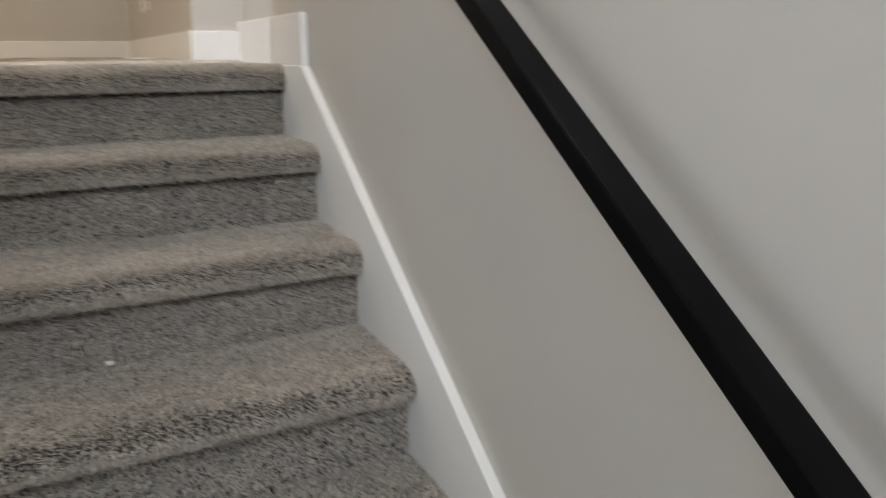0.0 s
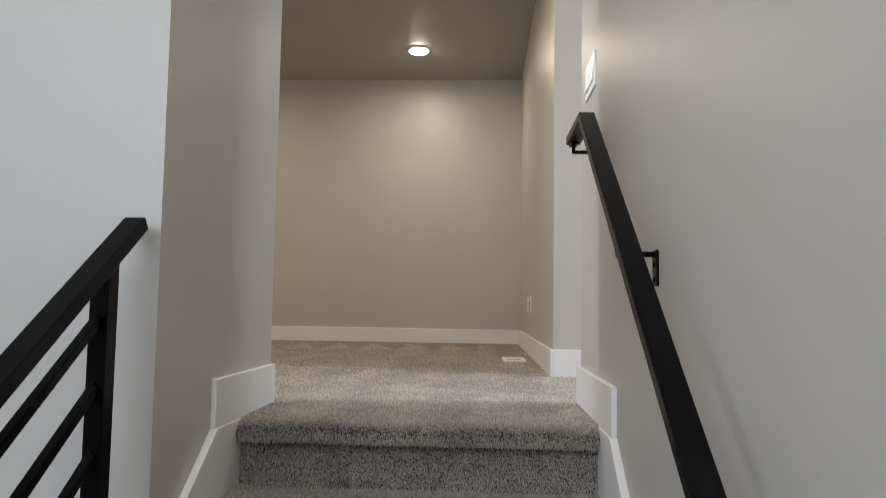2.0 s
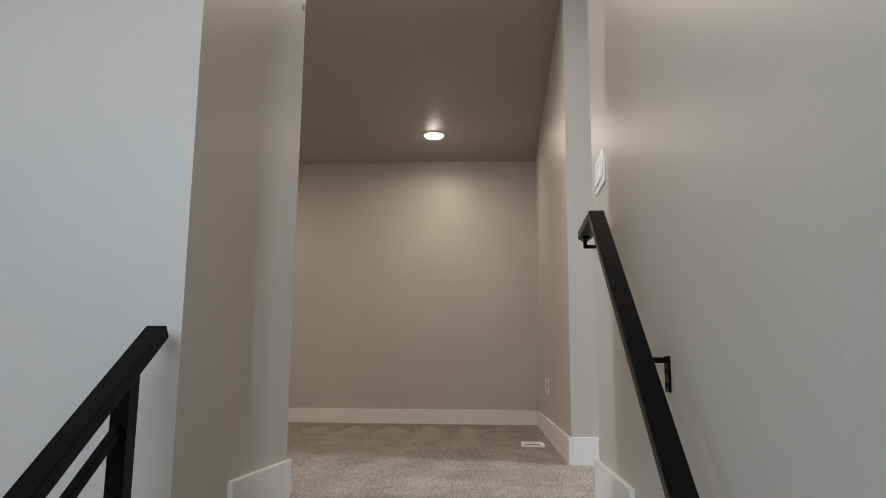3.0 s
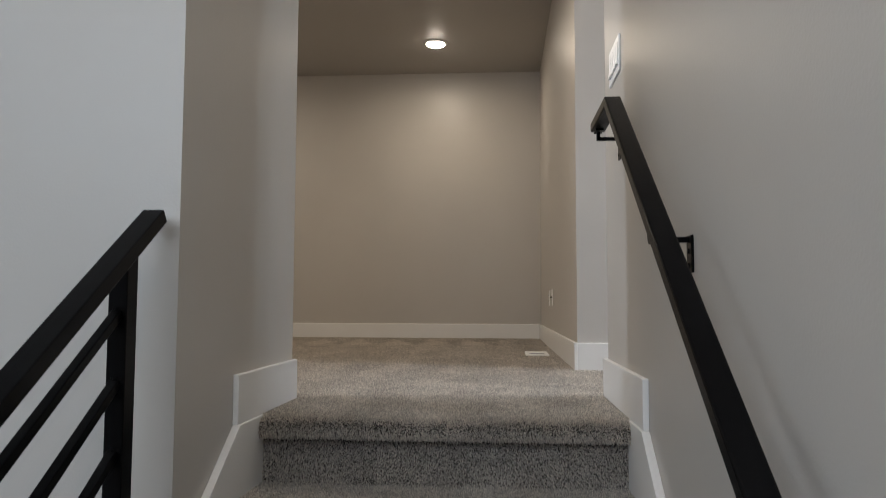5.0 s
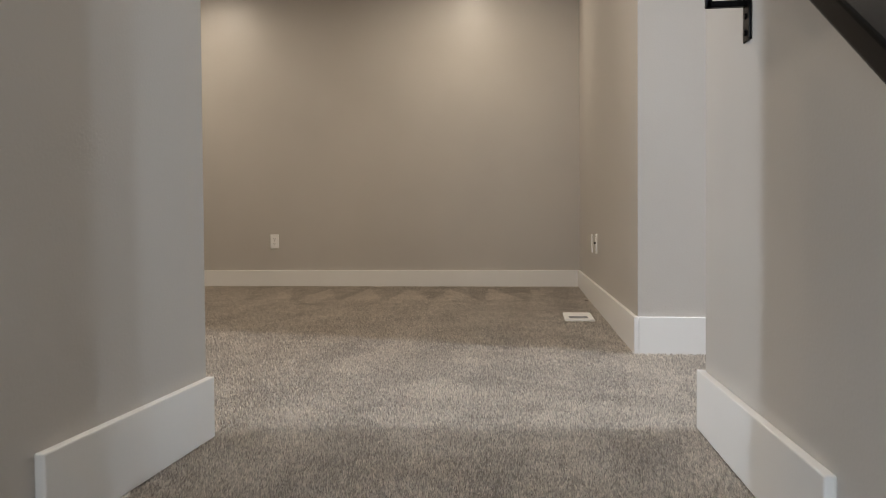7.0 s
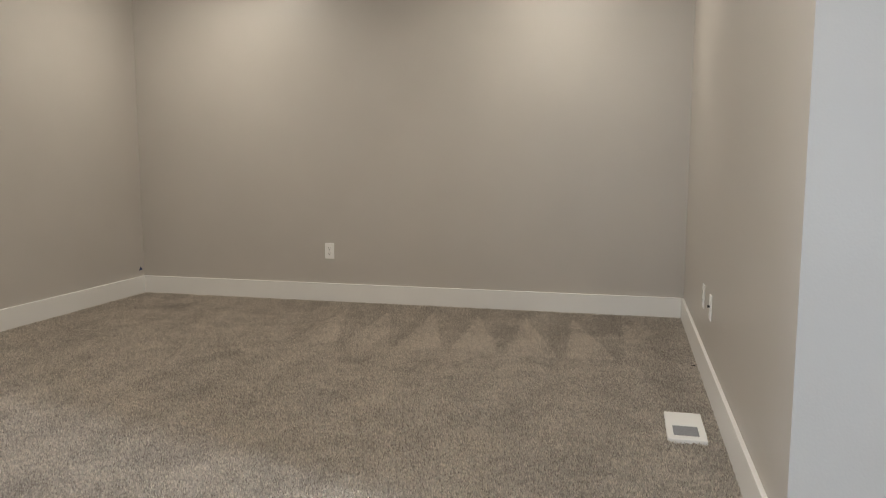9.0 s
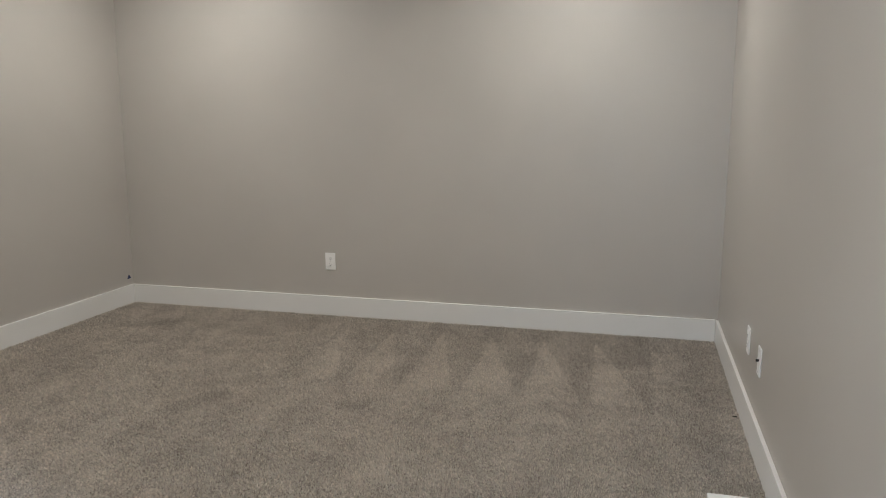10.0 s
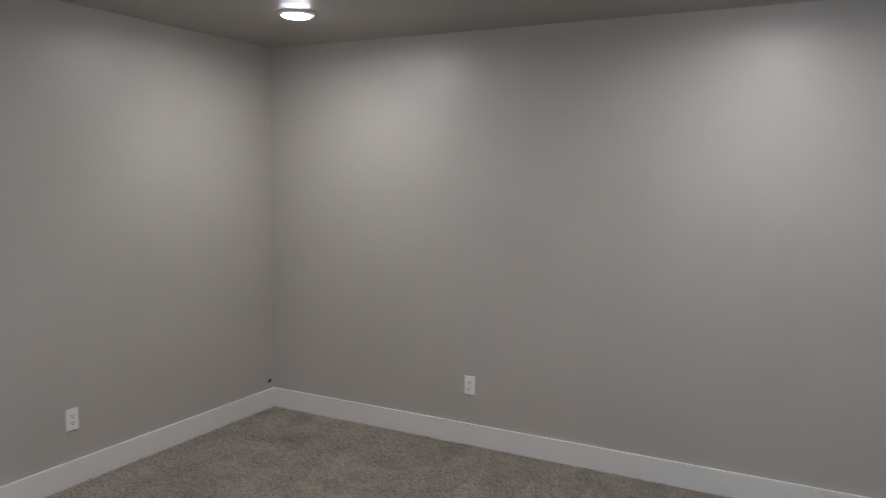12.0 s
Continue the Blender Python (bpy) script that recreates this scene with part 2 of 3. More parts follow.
# floors, walls, ceiling
structure("floor", PILE_BASE, [(XW, XR, 0.05, YF, -0.25, 0.0), (XR, 4.05, YR - WT, 2.60, -0.25, 0.0)], "greige cut-pile carpet over the upper floor")
structure("floor_landing", STAIRPILE, [(XL - WT, XR, YB, -RUN * (STEPS - 1) + 0.03, LOW - 0.2, LOW)], "greige carpet on the lower landing")
structure("floor_entry", STAIRPILE, [(XW, XR, YB, 0.22, PIT - 0.2, PIT)], "greige carpet on the entry floor below")
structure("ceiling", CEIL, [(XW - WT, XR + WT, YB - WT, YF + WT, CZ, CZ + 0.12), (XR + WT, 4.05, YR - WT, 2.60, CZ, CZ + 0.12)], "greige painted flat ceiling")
structure("wall_north", WALL, [(XW - WT, XR + WT, YF, YF + WT, -0.25, CZ)], "greige painted far wall of the room")
structure("wall_room_west", WALL, [(XW - WT, XW, YL - WT, 0.90, -0.25, CZ), (XW - WT, XW, 1.24, YF, -0.25, CZ),
                                   (XW - WT, XW, 0.90, 1.24, -0.25, 0.20), (XW - WT, XW, 0.90, 1.24, 2.1, CZ)],
          "greige painted side wall with a narrow window")
structure("wall_room_east", WALL, [(XR, XR + WT, YP, YF, -0.25, CZ)], "greige painted side wall of the room")
structure("wall_stair_east", WALL, [(XR, XR + WT, YB, YR, PIT - 0.2, CZ)], "greige painted wall beside the stairs")
structure("wall_stair_west", WALL, [(XL - WT, XL, FRONT + WT, YL, PIT, CZ)], "greige painted end wall beside the stairs")
structure("wall_stairwell", WALL, [(XW, XL, FRONT, FRONT + WT, -0.475, CZ)], "pale painted wall above the lower flight")
structure("wall_entry_north", WALL, [(XW, -1.6, FRONT, FRONT + WT, PIT, -0.475)], "pale painted entry wall beside the lower hall")
structure("wall_entry_jamb", WALL, [(XL - WT, XL, FRONT, FRONT + WT, PIT, -0.475)], "pale painted jamb of the lower hall opening")
structure("wall_lower_hall", WARM_LIT, [(XW, XL - WT, 0.10, 0.10 + WT, PIT, -0.475)], "wall under the stairwell wall, warm light put into its peach colour")
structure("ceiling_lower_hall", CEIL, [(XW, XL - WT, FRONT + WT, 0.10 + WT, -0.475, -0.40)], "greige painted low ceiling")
structure("wall_room_south", WALL, [(XW, XL - WT, YL - WT, YL, -0.25, CZ)], "greige painted wall of the room")
structure("wall_hall_south", WALL, [(XR + WT, 3.93, YR - WT, YR, -0.25, CZ)], "greige painted hall wall")
structure("wall_hall_north", WALL, [(XR + WT, 2.00, YP, YP + WT, -0.25, CZ)], "greige painted hall wall")
structure("wall_foyer_west", WALL, [(1.885, 2.00, YP + WT, 2.60, -0.25, CZ)], "greige painted foyer wall")
structure("wall_foyer_north", WALL, [(1.885, 4.05, 2.60, 2.60 + WT, -0.25, CZ)], "greige painted foyer wall")
structure("wall_hall_end", WALL, [(3.93, 4.05, YR - WT, 0.60, -0.25, CZ), (3.93, 4.05, 1.00, 1.60, -0.25, CZ),
                                  (3.93, 4.05, 1.84, 1.96, -0.25, CZ), (3.93, 4.05, 2.20, 2.60, -0.25, CZ),
                                  (3.93, 4.05, 0.60, 1.00, -0.25, 1.34), (3.93, 4.05, 0.60, 1.00, 2.36, CZ),
                                  (3.93, 4.05, 1.60, 1.84, -0.25, 0.38), (3.93, 4.05, 1.60, 1.84, 2.12, CZ),
                                  (3.93, 4.05, 1.96, 2.20, -0.25, 0.38), (3.93, 4.05, 1.96, 2.20, 2.12, CZ)], "foyer end wall with three narrow windows")
structure("wall_landing_west", WALL, [(XW - WT, XW, YB, -2.10, PIT - 0.2, CZ), (XW - WT, XW, -0.60, 0.22, PIT - 0.2, -0.25), (XW - WT, XW, -0.60, FRONT + WT, -0.25, CZ),
                                      (XW - WT, XW, -2.10, -0.60, PIT - 0.2, -2.2), (XW - WT, XW, -2.10, -0.60, -0.3, CZ)],
          "pale painted wall of the stairwell with a low window")
structure("wall_landing_south", WALL, [(XW - WT, -2.2, YB - WT, YB, PIT - 0.2, CZ), (0.7, XR + WT, YB - WT, YB, PIT - 0.2, CZ),
                                       (-2.2, 0.7, YB - WT, YB, PIT - 0.2, 0.85), (-2.2, 0.7, YB - WT, YB, 2.38, CZ)],
          "pale painted wall with a wide window")


def window(name, x0, x1, y0, y1, z0, z1, along):
    """A white frame round a pane in a wall that runs along x or y."""
    t = 0.05
    bm = bmesh.new()
    if along == "x":
        for b in ((x0, x0 + t, z0, z1), (x1 - t, x1, z0, z1), (x0 + t, x1 - t, z0, z0 + t), (x0 + t, x1 - t, z1 - t, z1)):
            box(bm, b[0], b[1], y0, y1, b[2], b[3])
    else:
        for b in ((y0, y0 + t, z0, z1), (y1 - t, y1, z0, z1), (y0 + t, y1 - t, z0, z0 + t), (y0 + t, y1 - t, z1 - t, z1)):
            box(bm, x0, x1, b[0], b[1], b[2], b[3])
    w = tagged(link(name, bm, FRAME), "white framed window", kind="structure")
    bm = bmesh.new()
    if along == "x":
        box(bm, x0 + t, x1 - t, (y0 + y1) / 2 - 0.003, (y0 + y1) / 2 + 0.003, z0 + t, z1 - t)
    else:
        box(bm, (x0 + x1) / 2 - 0.003, (x0 + x1) / 2 + 0.003, y0 + t, y1 - t, z0 + t, z1 - t)
    part("pane", bm, GLASS, w).visible_shadow = False


window("window_1", -2.2, 0.7, YB - 0.10, YB - 0.05, 0.85, 2.38, "x")
window("window_2", 3.98, 4.03, 0.60, 1.00, 1.34, 2.36, "y")
window("window_5", 3.98, 4.03, 1.60, 1.84, 0.38, 2.12, "y")
window("window_6", 3.98, 4.03, 1.96, 2.20, 0.38, 2.12, "y")
window("window_3", XW - 0.10, XW - 0.05, 0.90, 1.24, 0.20, 2.1, "y")

window("window_4", XW - 0.10, XW - 0.05, -2.10, -0.60, -2.2, -0.3, "y")

# ---------------------------------------------------------------- trim
BH, BT = 0.134, 0.016


def baseboard(x0, x1, y0, y1, z0=-0.004):
    bm = bmesh.new()
    box(bm, x0, x1, y0, y1, z0, BH, bevel=0.0025)
    return tagged(link("baseboard", bm, TRIM), "white painted flat baseboard", kind="structure")


baseboard(XW, XR - BT, YF - BT, YF)
baseboard(XW, XW + BT, YL + BT, YF - BT)
baseboard(XR - BT, XR, YP - BT, YF - BT)
baseboard(XR, 2.00, YP - BT, YP)
baseboard(XL, XL + BT, -0.152, YL + 0.007, 0.0062)
baseboard(XW + BT, XL, YL, YL + 0.007)
baseboard(XR - BT, XR, -0.147, YR + BT, 0.0062)
baseboard(XR, 3.93, YR, YR + BT)


def skirt(name, x0, x1, y_top, end, label):
    """Sloping skirt board along the flight, its top following the pitch."""
    outline = [(0.06, 0.006), (-0.150, 0.006), (y_top, line(y_top))] if y_top > -0.15 else [(0.06, 0.006), (-0.150, 0.006)]
    outline += [(end, line(end)), (end, line(end) - 0.42), (0.06, -0.30)]
    bm = bmesh.new()
    prism(bm, outline, x0, x1, bevel=0.002)
    return tagged(link(name, bm, TRIM), label, kind="structure")


skirt("trim_skirt_east", XR - BT - 0.005, XR, -0.2, -RUN * STEPS, "white painted sloping stair skirt board")
skirt("trim_skirt_west", XL, XL + BT + 0.005, -0.2, FRONT - 0.006, "white painted sloping stair skirt board")

# low wall under the railing, with its sloping white cap
bm = bmesh.new()
end = -RUN * STEPS
prism(bm, [(FRONT - 0.006, cap(FRONT - 0.006) - 0.02), (end, cap(end) - 0.02), (end, PIT), (FRONT - 0.006, PIT)], XL - WT, XL + 0.036)
tagged(link("wall_curb", bm, TRIM), "white painted low wall under the railing", kind="structure")
bm = bmesh.new()
prism(bm, [(FRONT - 0.001, cap(FRONT)), (end, cap(end)), (end, cap(end) - 0.020), (FRONT - 0.001, cap(FRONT) - 0.020)],
      XL - WT - 0.012, XL + 0.038, bevel=0.002)
tagged(link("trim_curb_cap", bm, TRIM), "white painted sloping cap", kind="structure")

# ---------------------------------------------------------------- staircase
stairs = thing("staircase", (0.5, -0.8, LOW), "straight flight of stairs wrapped in greige cut-pile carpet", "staircase")
stairs.matrix_world = Matrix.Translation((0.5, -0.8, LOW))
XS0, XS1 = XL + BT + 0.001, XR - BT - 0.001


def nose_profile(k, tread):
    """From the riser's foot up over the rounded nosing and back along the tread, in (y, z)."""
    y, z = -RUN * k, -RISE * k
    pts = [(y + 0.044, z - RISE), (y + 0.044, z - 0.063), (y + 0.048, z - 0.050), (y + 0.020, z - 0.050)]
    for i in range(6):
        a = radians(-70 - 22 * i)
        pts.append((y + 0.024 + 0.024 * math.cos(a), z - 0.028 + 0.026 * math.sin(a)))
    for i in range(1, 8):
        a = radians(180 - 90 * i / 7)
        pts.append((y + 0.052 + 0.052 * math.cos(a), z - 0.028 + 0.028 * math.sin(a)))
    pts.append((y + tread, z))
    return pts


for k in range(STEPS):
    prof = nose_profile(k, 0.302 if k else 0.075)
    y0, z0 = prof[0]
    y1, z1 = prof[-1]
    bm = bmesh.new()
    prism(bm, prof + [(y1, z0)], XS0, XS1)
    s = part("step", bm, GAP_SHADE, stairs)
    s.matrix_parent_inverse = stairs.matrix_world.inverted()


# ---------------------------------------------------------------- handrail on the wall
def bar(bm, p, q, width, height, bevel=0.0):
    """A rectangular bar whose top runs from p to q, both in the plane x = const."""
    (x, y0, z0), (_, y1, z1) = p, q
    dy, dz = y1 - y0, z1 - z0
    n = math.hypot(dy, dz)
    ny, nz = dz / n * height, -dy / n * height
    if nz > 0:
        ny, nz = -ny, -nz
    prism(bm, [(y0, z0), (y1, z1), (y1 + ny, z1 + nz), (y0 + ny, z0 + nz)], x - width / 2, x + width / 2, bevel)


HX = 0.973
hand = thing("handrail", (HX, -0.9, 0.0), "black powder-coated steel handrail fixed to the stair wall", "handrail")
hand.matrix_world = Matrix.Translation((HX, -0.9, 0.0))


def under(ob, top):
    ob.matrix_parent_inverse = top.matrix_world.inverted()
    return ob


HZ = 0.875
HS = 0.70
T = 0.028
bm = bmesh.new()
lo_y = -1.95
prism(bm, [(-0.047, HZ), (lo_y, HZ + HS * (lo_y + 0.047)), (lo_y + 0.016, HZ + HS * (lo_y + 0.047) - T * 0.85),
           (-0.038, HZ - T), (0.262, HZ - T), (0.262, HZ)], HX - 0.022, HX + 0.022, bevel=0.004)
under(part("rail", bm, BLACK, hand), hand)


def bracket(y, z_rail, drop, sloped):
    """Wall plate with two screws, an arm that turns up under the rail, and a saddle; under the sloping rail the saddle is a level tab."""
    z = z_rail - drop
    bm = bmesh.new()
    box(bm, XR - 0.005, XR, y - 0.019, y + 0.019, z - 0.064, z + 0.008, bevel=0.0015)
    plate = under(part("bracket", bm, BLACK, hand), hand)
    for dz in (-0.050, -0.022):
        bm = bmesh.new()
        disc(bm, (XR - 0.006, y, z + dz), (-1, 0, 0), 0.006, 0.004, 14, 0.7)
        part("screw", bm, BLACK, plate)
    bm = bmesh.new()
    box(bm, HX - 0.006, XR - 0.004, y - 0.006, y + 0.006, z - 0.006, z + 0.005, bevel=0.002)
    box(bm, HX - 0.007, HX + 0.004, y - 0.006, y + 0.006, z - 0.006, z_rail + 0.008, bevel=0.002)
    part("arm", bm, BLACK, plate)
    bm = bmesh.new()
    if sloped:
        low = z_rail - 0.026
        tab = [(y - 0.040, low), (y + 0.014, low), (y + 0.021, low + 0.003), (y + 0.026, low + 0.009), (y + 0.028, low + 0.017),
               (y + 0.028, z_rail + HS * 0.028 + 0.004), (y - 0.040, z_rail - HS * 0.040 + 0.004)]
        prism(bm, tab, HX - 0.013, HX + 0.009, bevel=0.0012)
    else:
        prism(bm, [(y - 0.028, z_rail - 0.005), (y + 0.028, z_rail - 0.005), (y + 0.028, z_rail + 0.003), (y - 0.028, z_rail + 0.003)],
              HX - 0.012, HX + 0.012, bevel=0.001)
    saddle = part("saddle", bm, BLACK, plate)
    return saddle


bracket(0.236, HZ - T, 0.026, False)
bracket(-0.590, HZ + HS * (-0.590 + 0.047) - T * 1.22, 0.018, True)

# ---------------------------------------------------------------- railing on the low wall
RX = -0.064
railing = thing("stair_railing", (RX, -1.2, -0.7), "black steel railing with five sloping bars on a white low wall", "railing")
railing.matrix_world = Matrix.Translation((RX, -1.2, -0.7))
TOP_Y, TOP_Z = -0.555, 0.512
LOW_Y = -1.86


def on_rail(y):
    return TOP_Z + SLOPE * (y - TOP_Y)


bm = bmesh.new()
bar(bm, (-0.046, TOP_Y, TOP_Z), (-0.046, LOW_Y, on_rail(LOW_Y)), 0.046, 0.030, 0.0025)
under(part("top_rail", bm, BLACK, railing), railing)
for py in (-0.635, -1.80):
    bm = bmesh.new()
    prism(bm, [(py - 0.021, cap(py - 0.021)), (py + 0.021, cap(py + 0.021)), (py + 0.021, on_rail(py + 0.021) - 0.03),
               (py - 0.021, on_rail(py - 0.021) - 0.03)], RX - 0.019, RX + 0.019, bevel=0.002)
    post = under(part("post", bm, BLACK, railing), railing)
    bm = bmesh.new()
    bar(bm, (RX, py - 0.050, cap(py - 0.050) + 0.011), (RX, py + 0.048, cap(py + 0.048) + 0.011), 0.076, 0.009, 0.0015)
    part("base_plate", bm, BLACK, post)
    for sx in (-0.029, 0.029):
        for sy in (-0.040, 0.038):
            bm = bmesh.new()
            disc(bm, (RX + sx, py + sy, cap(py + sy) + 0.012), (0, -SLOPE, 1), 0.0055, 0.005, 12, 0.8)
            part("bolt", bm, BLACK, post)
for i in range(5):
    dz = 0.322 - 0.133 * i - on_rail(-0.62)
    bm = bmesh.new()
    a, c = -0.640, -1.80
    bar(bm, (RX, a, on_rail(a) + dz + 0.010), (RX, c, on_rail(c) + dz + 0.010), 0.019, 0.019, 0.002)
    rod = under(part("bar", bm, BLACK, railing), railing)
    bm = bmesh.new()
    disc(bm, (RX + 0.004, -0.655, on_rail(-0.655) + dz), (0, -1, -SLOPE), 0.013, 0.006, 14, 0.8)
    part("weld", bm, BLACK, rod)


# ---------------------------------------------------------------- ceiling lamps
def disc_lamp(x, y):
    lamp = thing("ceiling_lamp", (x, y, CZ), "round white flush disc lamp, lit, on the ceiling", "ceiling lamp", "disc lamps of the room")
    bm = bmesh.new()
    t = bmesh.new()
    ring = [(0.098, 0.0), (0.097, -0.006), (0.088, -0.012), (0.078, -0.013), (0.074, -0.009)]
    n = 40
    vs = [[t.verts.new((r * math.cos(2 * math.pi * i / n), r * math.sin(2 * math.pi * i / n), z)) for r, z in ring] for i in range(n)]
    for i in range(n):
        for j in range(len(ring) - 1):
            t.faces.new((vs[i][j], vs[i - 1][j], vs[i - 1][j + 1], vs[i][j + 1]))
    join(bm, t)
    part("trim_ring", bm, PLASTIC, lamp, smooth=True)
    bm = bmesh.new()
    dome = [(0.076, -0.006), (0.075, -0.014), (0.070, -0.019), (0.058, -0.023), (0.035, -0.025)]
    rows = [[bm.verts.new((r * math.cos(2 * math.pi * i / n), r * math.sin(2 * math.pi * i / n), z)) for i in range(n)] for r, z in dome]
    for a, c in zip(rows, rows[1:]):
        for i in range(n):
            bm.faces.new((a[i - 1], a[i], c[i], c[i - 1]))
    bm.faces.new(rows[-1])
    part("lens", bm, LENS, lamp, "glowing warm-white diffuser", smooth=True)
    area_lamp("lamp_light", pose(x, y, CZ - 0.028, 0, 0, 0), 0.135, 0.135, STAIR_W if y < 0 else NEAR_W if y < 2 else DISC_W, ENTRY_WARM if y < 0 else WARM, "DISK", 180 if y < 0 else 172)
    return lamp


for x, y in ((0.145, 3.975), (-2.045, 3.99), (0.145, 1.22), (-2.045, 1.22), (0.52, -1.30)):
    disc_lamp(x, y)


# ---------------------------------------------------------------- plates on the walls
def wall_plate(name, m, width, height, label, category, inserts, group=""):
    """A plate in its own plane: x along the wall, z up, y out of the wall."""
    e = new(name)
    tagged(e, label, category, group)
    e.matrix_world = m
    bm = bmesh.new()
    box(bm, -width / 2, width / 2, 0, 0.006, -height / 2, height / 2, bevel=0.002)
    plate = part("plate", bm, PLASTIC, e)
    inserts(e, plate)
    return e


def receptacles(e, plate):
    for z in (0.0195, -0.0195):
        bm = bmesh.new()
        box(bm, -0.017, 0.017, 0.006, 0.0085, z - 0.014, z + 0.014, bevel=0.001)
        r = part("socket", bm, PLASTIC, e)
        for x, w, h, dz in ((-0.0065, 0.0028, 0.010, 0.003), (0.0065, 0.0028, 0.008, 0.003), (0.0, 0.006, 0.005, -0.008)):
            bm = bmesh.new()
            box(bm, x - w / 2, x + w / 2, 0.0082, 0.0089, z + dz - h / 2, z + dz + h / 2)
            part("slot", bm, SLOT, r)
    bm = bmesh.new()
    disc(bm, (0, 0.0065, 0), (0, 1, 0), 0.003, 0.002, 12)
    part("screw", bm, SCREW, e)


def coax(e, plate):
    bm = bmesh.new()
    disc(bm, (0, 0.011, 0.004), (0, 1, 0), 0.0055, 0.011, 6)
    part("jack", bm, SLOT, e, "dark threaded cable jack")
    for z in (0.042, -0.042):
        bm = bmesh.new()
        disc(bm, (0, 0.0065, z), (0, 1, 0), 0.003, 0.002, 12)
        part("screw", bm, SCREW, e)


def rockers(e, plate):
    for i in range(4):
        x = (i - 1.5) * 0.046
        bm = bmesh.new()
        prism(bm, [(0.006, -0.033), (0.0115, -0.033), (0.0085, 0.0), (0.0075, 0.033), (0.006, 0.033)], x - 0.0165, x + 0.0165, bevel=0.0008)
        part("rocker", bm, PLASTIC, e)
        bm = bmesh.new()
        box(bm, x - 0.0175, x + 0.0175, 0.0055, 0.0064, -0.035, 0.035)
        part("rocker_gap", bm, GRILLE, e)


FACE_S = pose(0, 0, 0, 0, 0, 180)      # a plate that looks towards -y
FACE_W = pose(0, 0, 0, 0, 0, 90)       # towards -x
FACE_E = pose(0, 0, 0, 0, 0, -90)      # towards +x
wall_plate("wall_outlet", Matrix.Translation((-1.400, YF, 0.368)) @ FACE_S, 0.070, 0.114,
           "white double wall outlet on the far greige wall", "outlet", receptacles, "room wall outlets")
wall_plate("wall_outlet", Matrix.Translation((XR, 3.585, 0.360)) @ FACE_W, 0.070, 0.114,
           "white double wall outlet beside a cable plate", "outlet", receptacles, "room wall outlets")
wall_plate("cable_plate", Matrix.Translation((XR, 3.276, 0.362)) @ FACE_W, 0.070, 0.114,
           "white wall plate with a dark cable jack", "wall plate", coax)
wall_plate("wall_outlet", Matrix.Translation((XW, 3.245, 0.350)) @ FACE_E, 0.070, 0.114,
           "white double wall outlet low on the side wall", "outlet", receptacles, "room wall outlets")
wall_plate("light_switch", Matrix.Translation((XR, 0.315, 1.085)) @ FACE_W, 0.205, 0.114,
           "white four-gang rocker switch plate by the stair top", "switch", rockers)

# ---------------------------------------------------------------- floor register
VX0, VX1, VY0, VY1 = 0.825, 0.965, 2.518, 2.825
vent = thing("floor_register", ((VX0 + VX1) / 2, (VY0 + VY1) / 2, 0.0), "white floor air register with a grey slatted grille", "floor vent")
vent.matrix_world = Matrix.Translation(vent.location)
GX0, GX1, GY0, GY1 = 0.849, 0.940, 2.560, 2.668
bm = bmesh.new()
box(bm, VX0, VX1, VY0, GY0, -0.002, 0.016, bevel=0.003)
box(bm, VX0, VX1, GY1, VY1, -0.002, 0.016, bevel=0.003)
box(bm, VX0, GX0, GY0 - 0.004, GY1 + 0.004, -0.002, 0.0155, bevel=0.002)
box(bm, GX1, VX1, GY0 - 0.004, GY1 + 0.004, -0.002, 0.0155, bevel=0.002)
under(part("cover", bm, PLASTIC, vent), vent)
bm = bmesh.new()
box(bm, GX0, GX1, GY0, GY1, 0.0, 0.004)
under(part("grille_bed", bm, SLOT, vent), vent)
for i in range(9):
    y = GY0 + 0.007 + i * 0.0122
    bm = bmesh.new()
    prism(bm, [(y - 0.004, 0.005), (y + 0.003, 0.0135), (y + 0.0045, 0.0135), (y - 0.0025, 0.005)], GX0, GX1)
    under(part("slat", bm, GRILLE, vent), vent)


# ---------------------------------------------------------------- bits of tape and lint
def scrap(name, mat, pts, lift, label, category):
    """A torn scrap: an outline with its thickness along lift."""
    bm = bmesh.new()
    f = bm.faces.new([bm.verts.new(p) for p in pts])
    out = bmesh.ops.extrude_face_region(bm, geom=[f])
    bmesh.ops.translate(bm, vec=lift, verts=[v for v in out["geom"] if isinstance(v, bmesh.types.BMVert)])
    return tagged(link(name, bm, mat), label, category)


scrap("tape_scrap", BLUE, [(XL, -0.445, -0.177), (XL, -0.411, -0.184), (XL, -0.413, -0.168), (XL, -0.424, -0.163), (XL, -0.427, -0.147), (XL, -0.435, -0.151), (XL, -0.440, -0.163)], (0.0012, 0, 0),
      "torn scrap of blue masking tape on the stair wall", "tape")
scrap("tape_scrap", BLUE, [(XL, 0.352, 1.725), (XL, 0.384, 1.730), (XL, 0.384, 1.752), (XL, 0.36, 1.748)], (0.0012, 0, 0),
      "torn scrap of blue masking tape near the wall corner", "tape")
scrap("tape_scrap", NAVY, [(XW, 4.738, 0.178), (XW, 4.776, 0.180), (XW, 4.766, 0.198), (XW, 4.754, 0.206)], (0.002, 0, 0),
      "dark blue tape scrap above the corner baseboard", "tape")
bm = bmesh.new()
box(bm, 0.494, 0.510, -0.521, -0.513, -0.5465, -0.538, bevel=0.002)
tagged(link("lint", bm, LINT), "small white scrap of lint on the carpeted stair", "lint")
bm = bmesh.new()
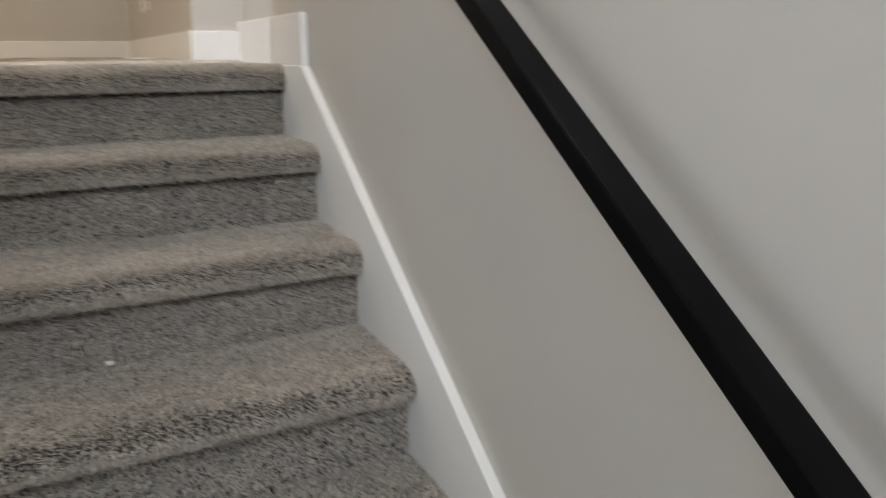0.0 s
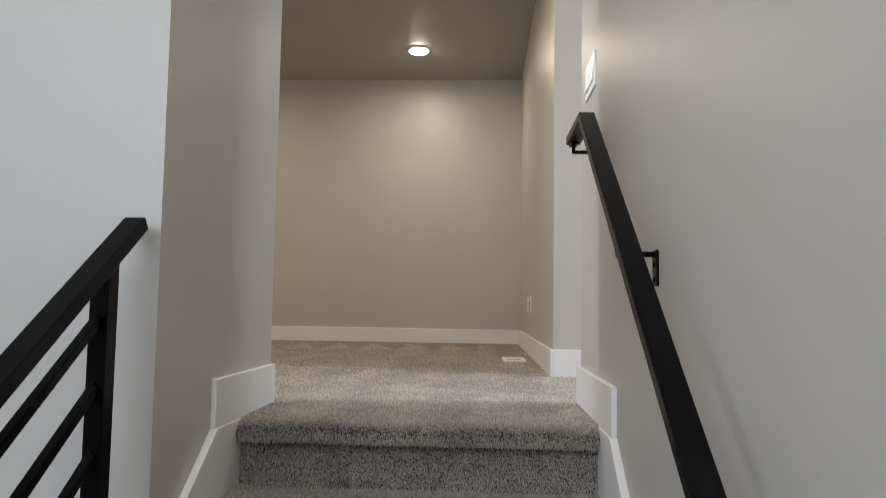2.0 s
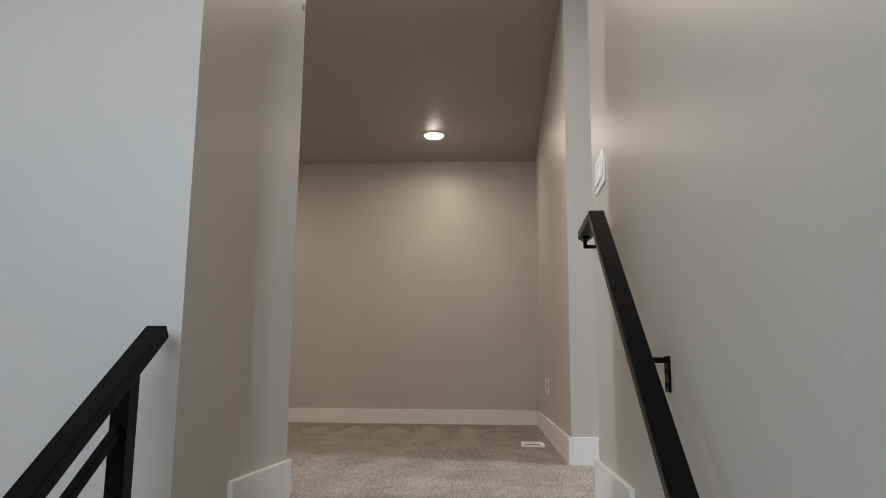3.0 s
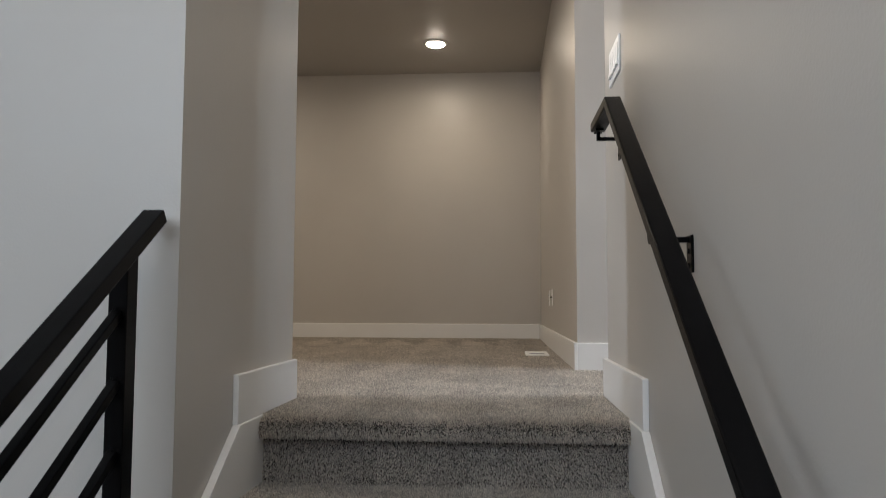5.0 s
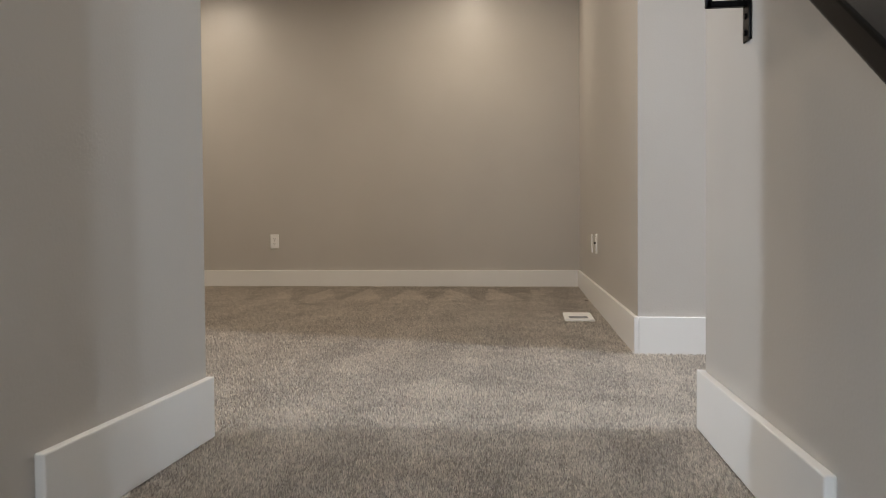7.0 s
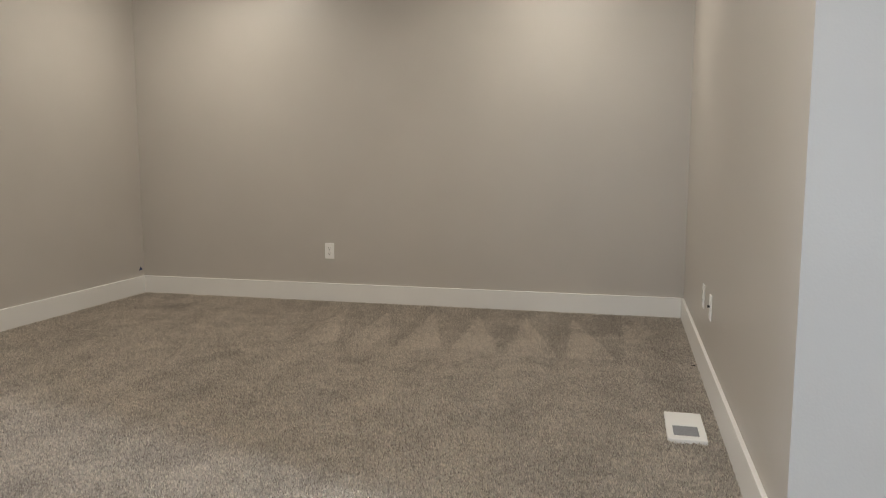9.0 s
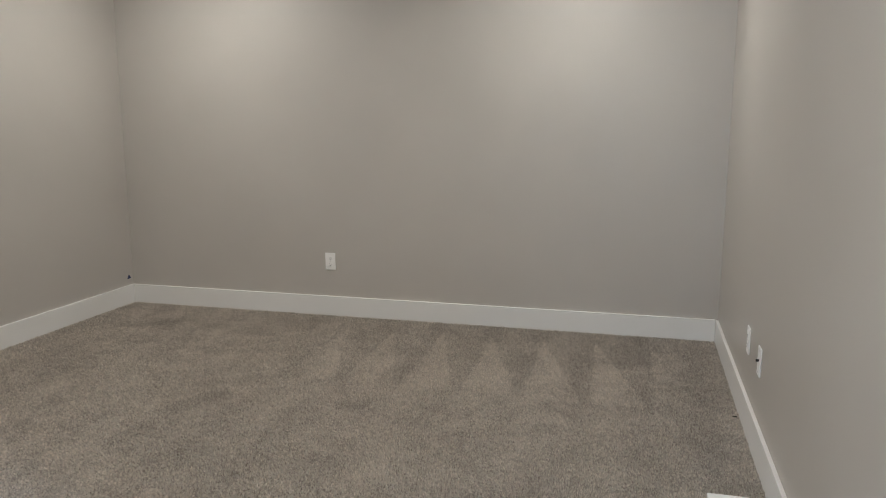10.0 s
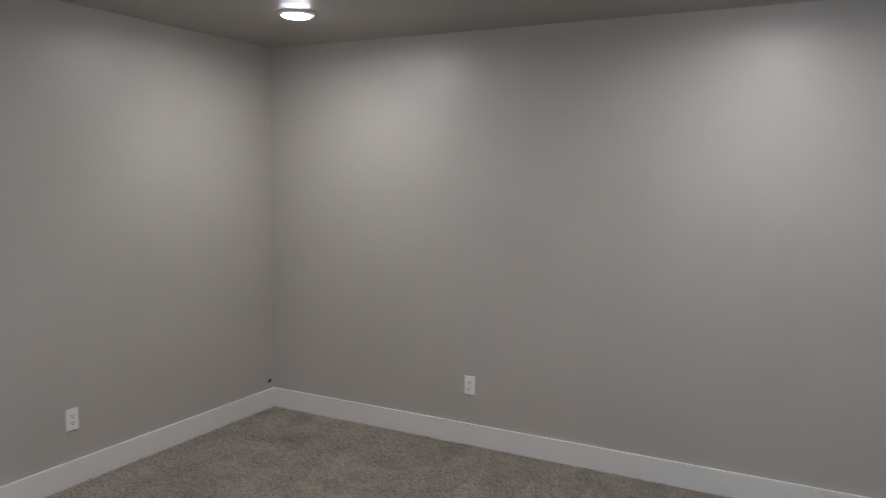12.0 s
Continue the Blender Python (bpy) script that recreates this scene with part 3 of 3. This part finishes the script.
prism(bm, [(3.590, 0.006), (3.593, 0.010), (3.595, 0.009), (3.592, 0.005)], 0.992, 1.012)
tagged(link("thread", bm, SLOT), "dark loose thread at the edge of the carpet", "thread")


# ---------------------------------------------------------------- carpet pile
def pile(name, patches, mat, seed, label):
    """Short tufts over patches: corner, two edges, outward normal, tufts a square metre, length, width, lean."""
    rng = np.random.default_rng(seed)
    verts = []
    for corner, eu, ev, normal, density, length, width, lean in patches:
        corner, eu, ev, normal, lean = (np.array(a, float) for a in (corner, eu, ev, normal, lean))
        count = int(np.linalg.norm(np.cross(eu, ev)) * density)
        r = rng.random((count, 2))
        root = corner + r[:, :1] * eu + r[:, 1:] * ev - normal * 0.001
        swirl = 0.35 * np.sin(root[:, :1] * 9 + 4 * np.sin(root[:, 1:2] * 7)) + 0.25 * np.sin(root[:, 1:2] * 23 + root[:, :1] * 5)
        way = normal + lean * (1 + swirl) + rng.normal(0, 0.45, (count, 3))
        way /= np.linalg.norm(way, axis=1, keepdims=True)
        tip = root + way * (length * (0.65 + 0.7 * rng.random((count, 1))))
        side = np.cross(way, rng.normal(0, 1, (count, 3)))
        side /= np.linalg.norm(side, axis=1, keepdims=True) + 1e-9
        w = side * (width * (0.6 + 0.8 * rng.random((count, 1)))) / 2
        verts.append(np.stack([root - w, root + w, tip + w * 0.6, tip - w * 0.6], axis=1).reshape(-1, 3))
    v = np.concatenate(verts).astype(np.float32)
    quads = len(v) // 4
    me = bpy.data.meshes.new(name)
    me.vertices.add(len(v))
    me.vertices.foreach_set("co", v.ravel())
    me.loops.add(quads * 4)
    me.loops.foreach_set("vertex_index", np.arange(quads * 4, dtype=np.int32))
    me.polygons.add(quads)
    me.polygons.foreach_set("loop_start", np.arange(0, quads * 4, 4, dtype=np.int32))
    me.update(calc_edges=True)
    me.materials.append(mat)
    return tagged(new(name, me), label, "carpet", kind="stuff")


patches = []
for k in range(6):
    prof = nose_profile(k, 0.302 if k else 0.075)
    dense = 220000 if k < 3 else 150000 if k < 5 else 60000
    for (y0, z0), (y1, z1) in zip(prof, prof[1:]):
        d = Vector((0, y1 - y0, z1 - z0))
        n = Vector((1, 0, 0)).cross(d).normalized()
        # Left without tufts under the nosing, so the dark body stands for crease shade.
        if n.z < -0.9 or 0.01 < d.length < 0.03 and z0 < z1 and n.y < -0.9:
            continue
        riser = n.y < -0.95 and d.length > 0.1
        lean = (0.12, 0.0, -0.60) if riser else (0.05, -0.45, -0.55 * max(0.0, -n.y))
        patches.append(((XS0, y0, z0), (XS1 - XS0, 0, 0), tuple(d), tuple(n), dense * (1.1 if n.y < -0.7 else 1.0), 0.0088 if riser else 0.0092, 0.0025 if k < 3 else 0.0028, lean))
pile("stair_carpet_pile", patches, STAIRPILE, 5, "short greige tufts of the stair carpet")
pile("landing_carpet_pile", [
    ((XL + BT, 0.04, 0), (XR - XL - 2 * BT, 0, 0), (0, 0.51, 0), (0, 0, 1), 120000, 0.0085, 0.0024, (0.05, -0.4, 0)),
    ((-0.6, 0.55, 0), (2.2, 0, 0), (0, 1.05, 0), (0, 0, 1), 80000, 0.0085, 0.0028, (0.05, -0.4, 0)),
], CARPET, 6, "short greige tufts of the landing carpet")
pile("floor_carpet_pile", [
    ((XW + BT, YL + BT, 0), (-XW - 0.6, 0, 0), (0, 1.60 - YL - BT, 0), (0, 0, 1), 36000, 0.009, 0.0038, (0, -0.3, 0)),
    ((-0.6, YL + BT, 0), (0.6 + XL, 0, 0), (0, 0.17, 0), (0, 0, 1), 45000, 0.009, 0.0036, (0, -0.3, 0)),
    ((1.60, 0.57, 0), (2.3, 0, 0), (0, 1.0, 0), (0, 0, 1), 12000, 0.009, 0.005, (0, -0.3, 0)),
    ((XW + BT, 1.60, 0), (XR - XW - 2 * BT, 0, 0), (0, YF - BT - 1.60, 0), (0, 0, 1), 42000, 0.009, 0.0038, (0, -0.35, 0)),
], CARPET, 7, "short greige tufts of the room carpet")
